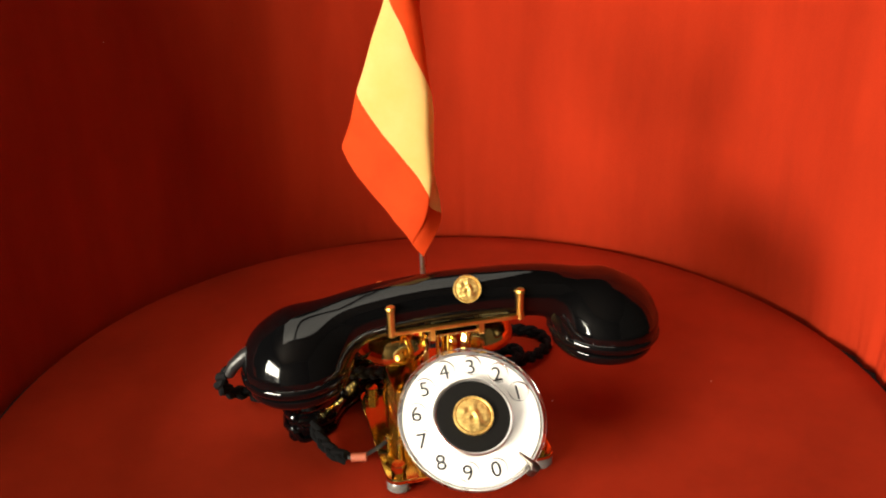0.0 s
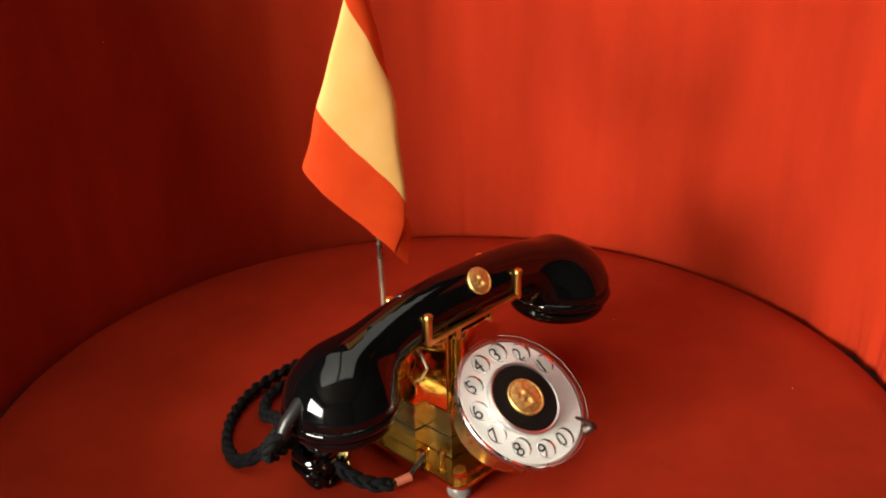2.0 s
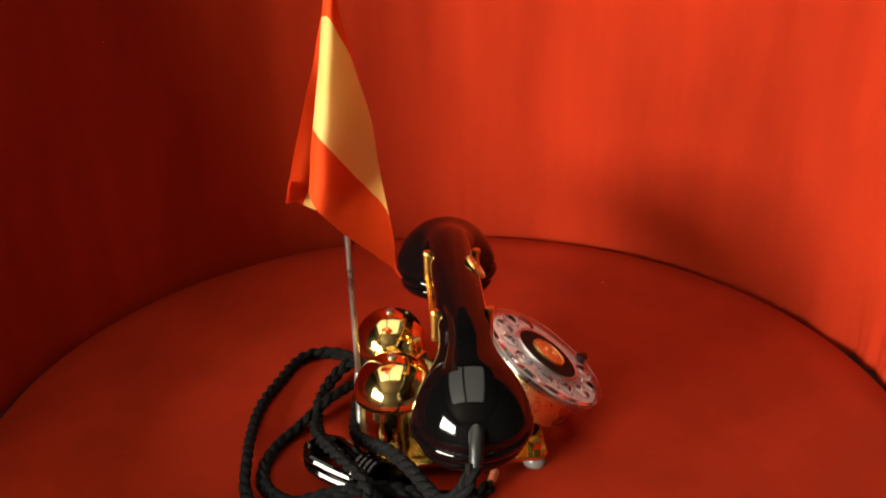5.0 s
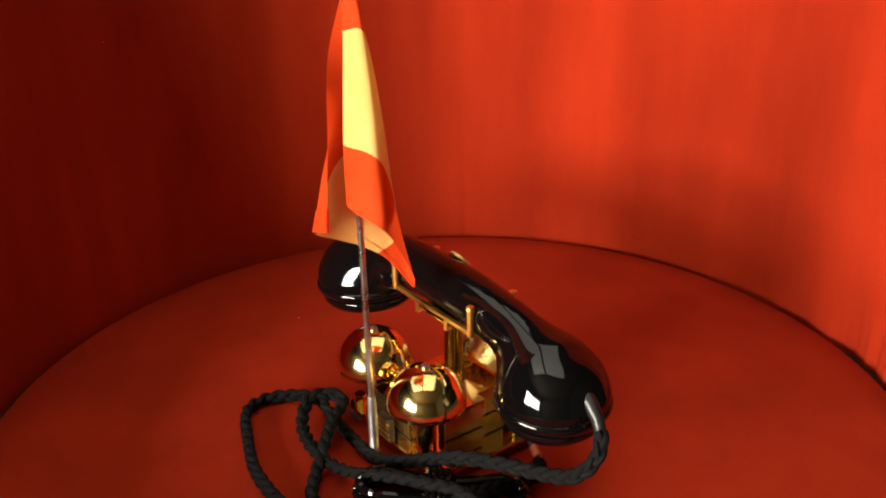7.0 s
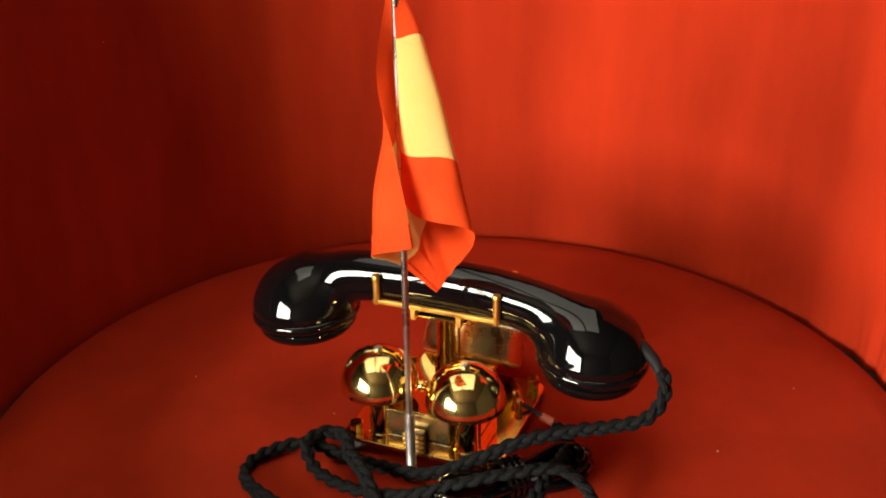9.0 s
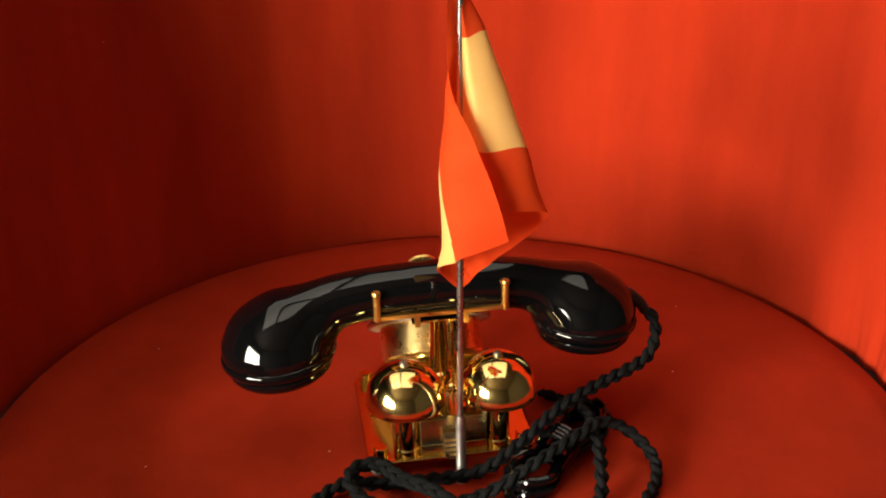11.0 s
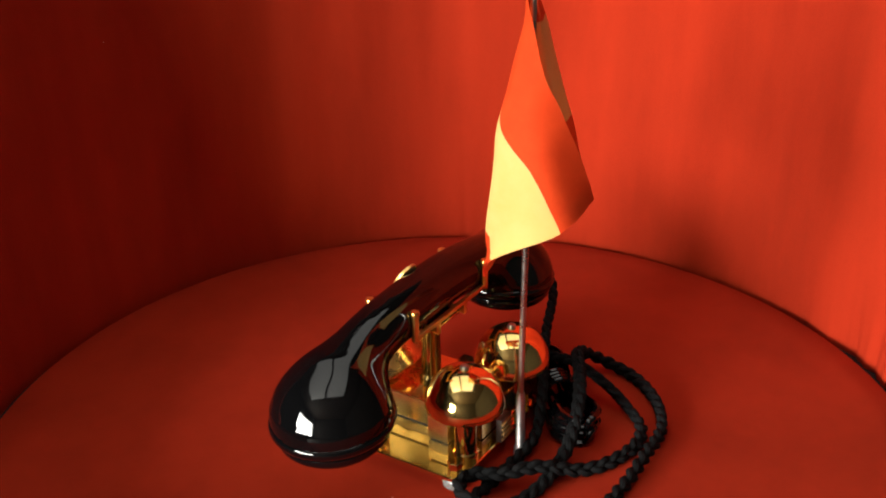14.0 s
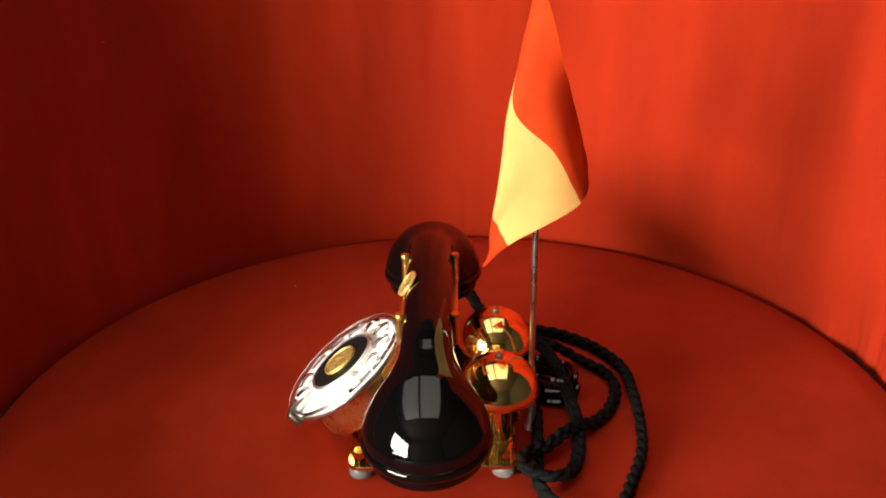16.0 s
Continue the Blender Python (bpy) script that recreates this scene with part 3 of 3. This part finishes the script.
def handset():
    hs = thing("telephone_handset", "glossy black handset lying across the brass cradle", "handset")
    bm = skin(grip_field, (-0.160, -0.050, 0.066), (0.168, 0.050, 0.142), 0.0017)
    free = [v for v in bm.verts if v.co.z > 0.0865 or abs(v.co.x) < 0.060]
    for _ in range(44):
        bmesh.ops.smooth_vert(bm, verts=free, factor=0.5, use_axis_x=True, use_axis_y=True, use_axis_z=True)
    part("grip", bm, BLACK, hs, "glossy black moulded grip with flared ends")
    for name, (x, z, r, lean) in (("mouthpiece", CAP_L), ("earpiece", CAP_R)):
        prof = [(0, 0.003), (r * 0.45, 0.0), (r * 0.72, 0.0008), (r * 0.85, 0.0030), (r * 0.915, 0.0062), (r * 0.930, 0.0085), (r * 0.915, 0.0104), (r * 0.875, 0.0114), (r * 0.875, 0.0122), (r * 0.955, 0.0128), (r * 1.005, 0.0142), (r * 1.028, 0.0162), (r * 1.030, 0.0180), (r * 1.015, 0.0198), (r * 0.985, 0.0208), (r * 0.955, 0.0210), (r * 0.90, 0.022), (0, 0.023)]
        part(name, lathe(prof, 64), BLACK, hs, "glossy black screw-on cap with a rounded ring", pose(x, 0, z, 0, lean, 0))
    part("medallion", medallion(0.0096), MEDAL, hs, "small embossed gilt medallion", MEDAL_AT)
    part("cord_sleeve", tube(bmesh.new(), [(-0.134, 0, 0.094), (-0.141, 0, 0.091), (-0.149, 0.001, 0.084), (-0.153, 0.002, 0.077)], lambda s: 0.0055 - 0.0018 * s, 14), RUBBER, hs, "grey-black rubber cord sleeve")
    return hs


def braid(pts, r, pitch, strands=3):
    """Plaited cord: strands that wind round the path."""
    pts = [Vector(p) for p in pts]
    dense, acc = [], [0.0]
    for a, b in zip(pts, pts[1:]):
        acc.append(acc[-1] + (b - a).length)
    step = pitch / 12
    n = int(acc[-1] / step)
    j = 0
    for i in range(n + 1):
        s = acc[-1] * i / n
        while j < len(pts) - 2 and acc[j + 1] < s:
            j += 1
        dense.append(pts[j].lerp(pts[j + 1], (s - acc[j]) / max(1e-9, acc[j + 1] - acc[j])))
    side = None
    frames = []
    for i, p in enumerate(dense):
        t = (dense[min(i + 1, n)] - dense[max(i - 1, 0)]).normalized()
        if side is None:
            side = t.cross(Vector((0, 0, 1)) if abs(t.z) < 0.9 else Vector((1, 0, 0))).normalized()
        side = (side - t * side.dot(t)).normalized()
        frames.append((p, side.copy(), t.cross(side)))
    lines = []
    for k in range(strands):
        line = []
        for i, (p, s, o) in enumerate(frames):
            w = 2 * math.pi * (i * step / pitch + k / strands)
            line.append(p + s * (r * 0.52 * math.sin(w)) + o * (r * 0.34 * math.sin(2 * w)))
        lines.append(line)
    return lines


def cords():
    c = thing("handset_cord", "black plaited cotton handset cord looped on the red disc", "cord")
    pts = smooth_path(CORD_PATH, 10)
    for line in braid(pts, 0.0051, 0.031):
        part("strand", tube(bmesh.new(), line, 0.0026, 8), CORD, c)
    part("wire_end", tube(bmesh.new(), [(-0.082, -0.0125, 0.006), (-0.074, -0.0165, 0.0065), (-0.066, -0.018, 0.009), (-0.058, -0.018, 0.013), (-0.0505, -0.0165, 0.017)], 0.0016), RUBBER, c, "thin black wire end")
    part("wire_sleeve", tube(bmesh.new(), [(-0.077, -0.0155, 0.0065), (-0.067, -0.0190, 0.0075)], 0.0031, 12), PINK, c, "short pink plastic sleeve")
    return c


def hank():
    """Thin black mains lead wound into a flat hank and pinched round its waist."""
    h = thing("line_cable", "glossy black cable wound into a tied hank", "cable")
    at = pose(-0.0725, 0.0645, 0, 0, 0, 46)
    rnd = random.Random(11)
    for k in range(8):
        side = (k % 4 - 1.5) / 1.5
        lay = k // 4
        wob = [rnd.uniform(-0.002, 0.002) for _ in range(24)]
        pts = []
        for i in range(25):
            a = 2 * math.pi * i / 24
            ca, sa = math.cos(a), math.sin(a)
            x = (0.0565 - 0.003 * lay + wob[k]) * (abs(ca) ** 0.8) * (1 if ca > 0 else -1)
            pinch = 0.45 + 0.55 * min(1, (abs(x) / 0.04)) ** 1.5
            y = (0.0185 + 0.0034 * side) * sa * pinch + wob[i % 24] * 0.5
            z = 0.0035 + 0.0055 * lay + 0.0036 * (1 + side * (1 if sa > 0 else -1)) * pinch + (0.003 if lay else 0)
            pts.append((x, y, z))
        pts[-1] = pts[0]
        part("cable_loop", tube(bmesh.new(), smooth_path(pts, 4), 0.0029, 8, False), BLACK, h, at=at)
    for k in range(4):
        ring = [(-0.006 + 0.0042 * k + 0.001 * math.sin(a), 0.0125 * math.cos(a), 0.0140 + 0.0125 * math.sin(a)) for a in (2 * math.pi * i / 20 for i in range(21))]
        part("binding", tube(bmesh.new(), ring, 0.0021, 8, False), BLACK, h, "turn of cable tied round the hank", at)
    return h


def flag():
    f = thing("table_flag", "small red and yellow striped cloth flag drooping on a steel pole", "flag")
    part("pole", tube(bmesh.new(), [(-0.0022, 0.0715, 0.004), (-0.0022, 0.0715, 0.06), (-0.0060, 0.0758, 0.36)], 0.0021, 12), STEEL, f, "thin steel flag pole")
    part("socket", lathe([(0, 0.0), (0.0046, 0.0), (0.0046, 0.006), (0.0034, 0.008), (0.0032, 0.046), (0.0026, 0.052), (0, 0.052)], 20), SILVER, f, at=pose(-0.0022, 0.0715, 0))
    cols = FLAG_COLS
    nu = 14
    lines = []
    for v in range(4):
        lines.append(smooth_path([c[v] for c in cols], nu))
    # bands 1 : 2 : 1, interpolated down each column
    bm = bmesh.new()
    grid = []
    for i in range(len(lines[0])):
        col = [np.array(lines[v][i]) for v in range(4)]
        row = []
        pts = smooth_path(col, 8)
        for q in pts:
            crimp = 0.0016 * noise.noise((q[0] * 70, q[1] * 70, q[2] * 28)) * min(1, i / nu)
            row.append(bm.verts.new((q[0] + crimp, q[1] - crimp * 0.7, q[2])))
        grid.append(row)
    for a, b in zip(grid, grid[1:]):
        for j in range(len(a) - 1):
            fc = bm.faces.new((a[j], a[j + 1], b[j + 1], b[j]))
            fc.material_index = 1 if 8 <= j < 16 else 0
    bm.normal_update()
    # turned-over hem along the fly: a second layer of cloth on the last strip
    hm = bmesh.new()
    last = grid[-5:]
    for off in (0.0007, -0.0007):
        rows = []
        for a in last:
            rows.append([hm.verts.new(v.co + v.normal * off) for v in a])
        for a, q in zip(rows, rows[1:]):
            for j in range(len(a) - 1):
                hm.faces.new((a[j], a[j + 1], q[j + 1], q[j])).material_index = 1 if 8 <= j < 16 else 0
    part("cloth", bm, [FLAG_RED, FLAG_YELLOW], f, "red, yellow and red striped cloth hanging in folds")
    part("hem", hm, [FLAG_RED, FLAG_YELLOW], f, "turned-over hem along the fly edge")
    return f


def motions():
    """Everything on the turntable turns about its axis at one even rate."""
    times = [0.0, 0.1, 0.3] + [0.6 + 0.6 * k for k in range(25)] + [15.6, 15.8, 15.9, 16.0]
    times = sorted(set(round(t, 2) for t in times if t <= 16.0))
    for ob, base in TURNING:
        walk(ob, [(t, pose(0, 0, 0, 0, 0, RATE * t) @ base) for t in times])


RATE = 15.958
TURNING = [(turntable(), Matrix.Identity(4)), (telephone(), PHONE), (handset(), PHONE), (cords(), PHONE), (hank(), PHONE), (flag(), PHONE)]
motions()
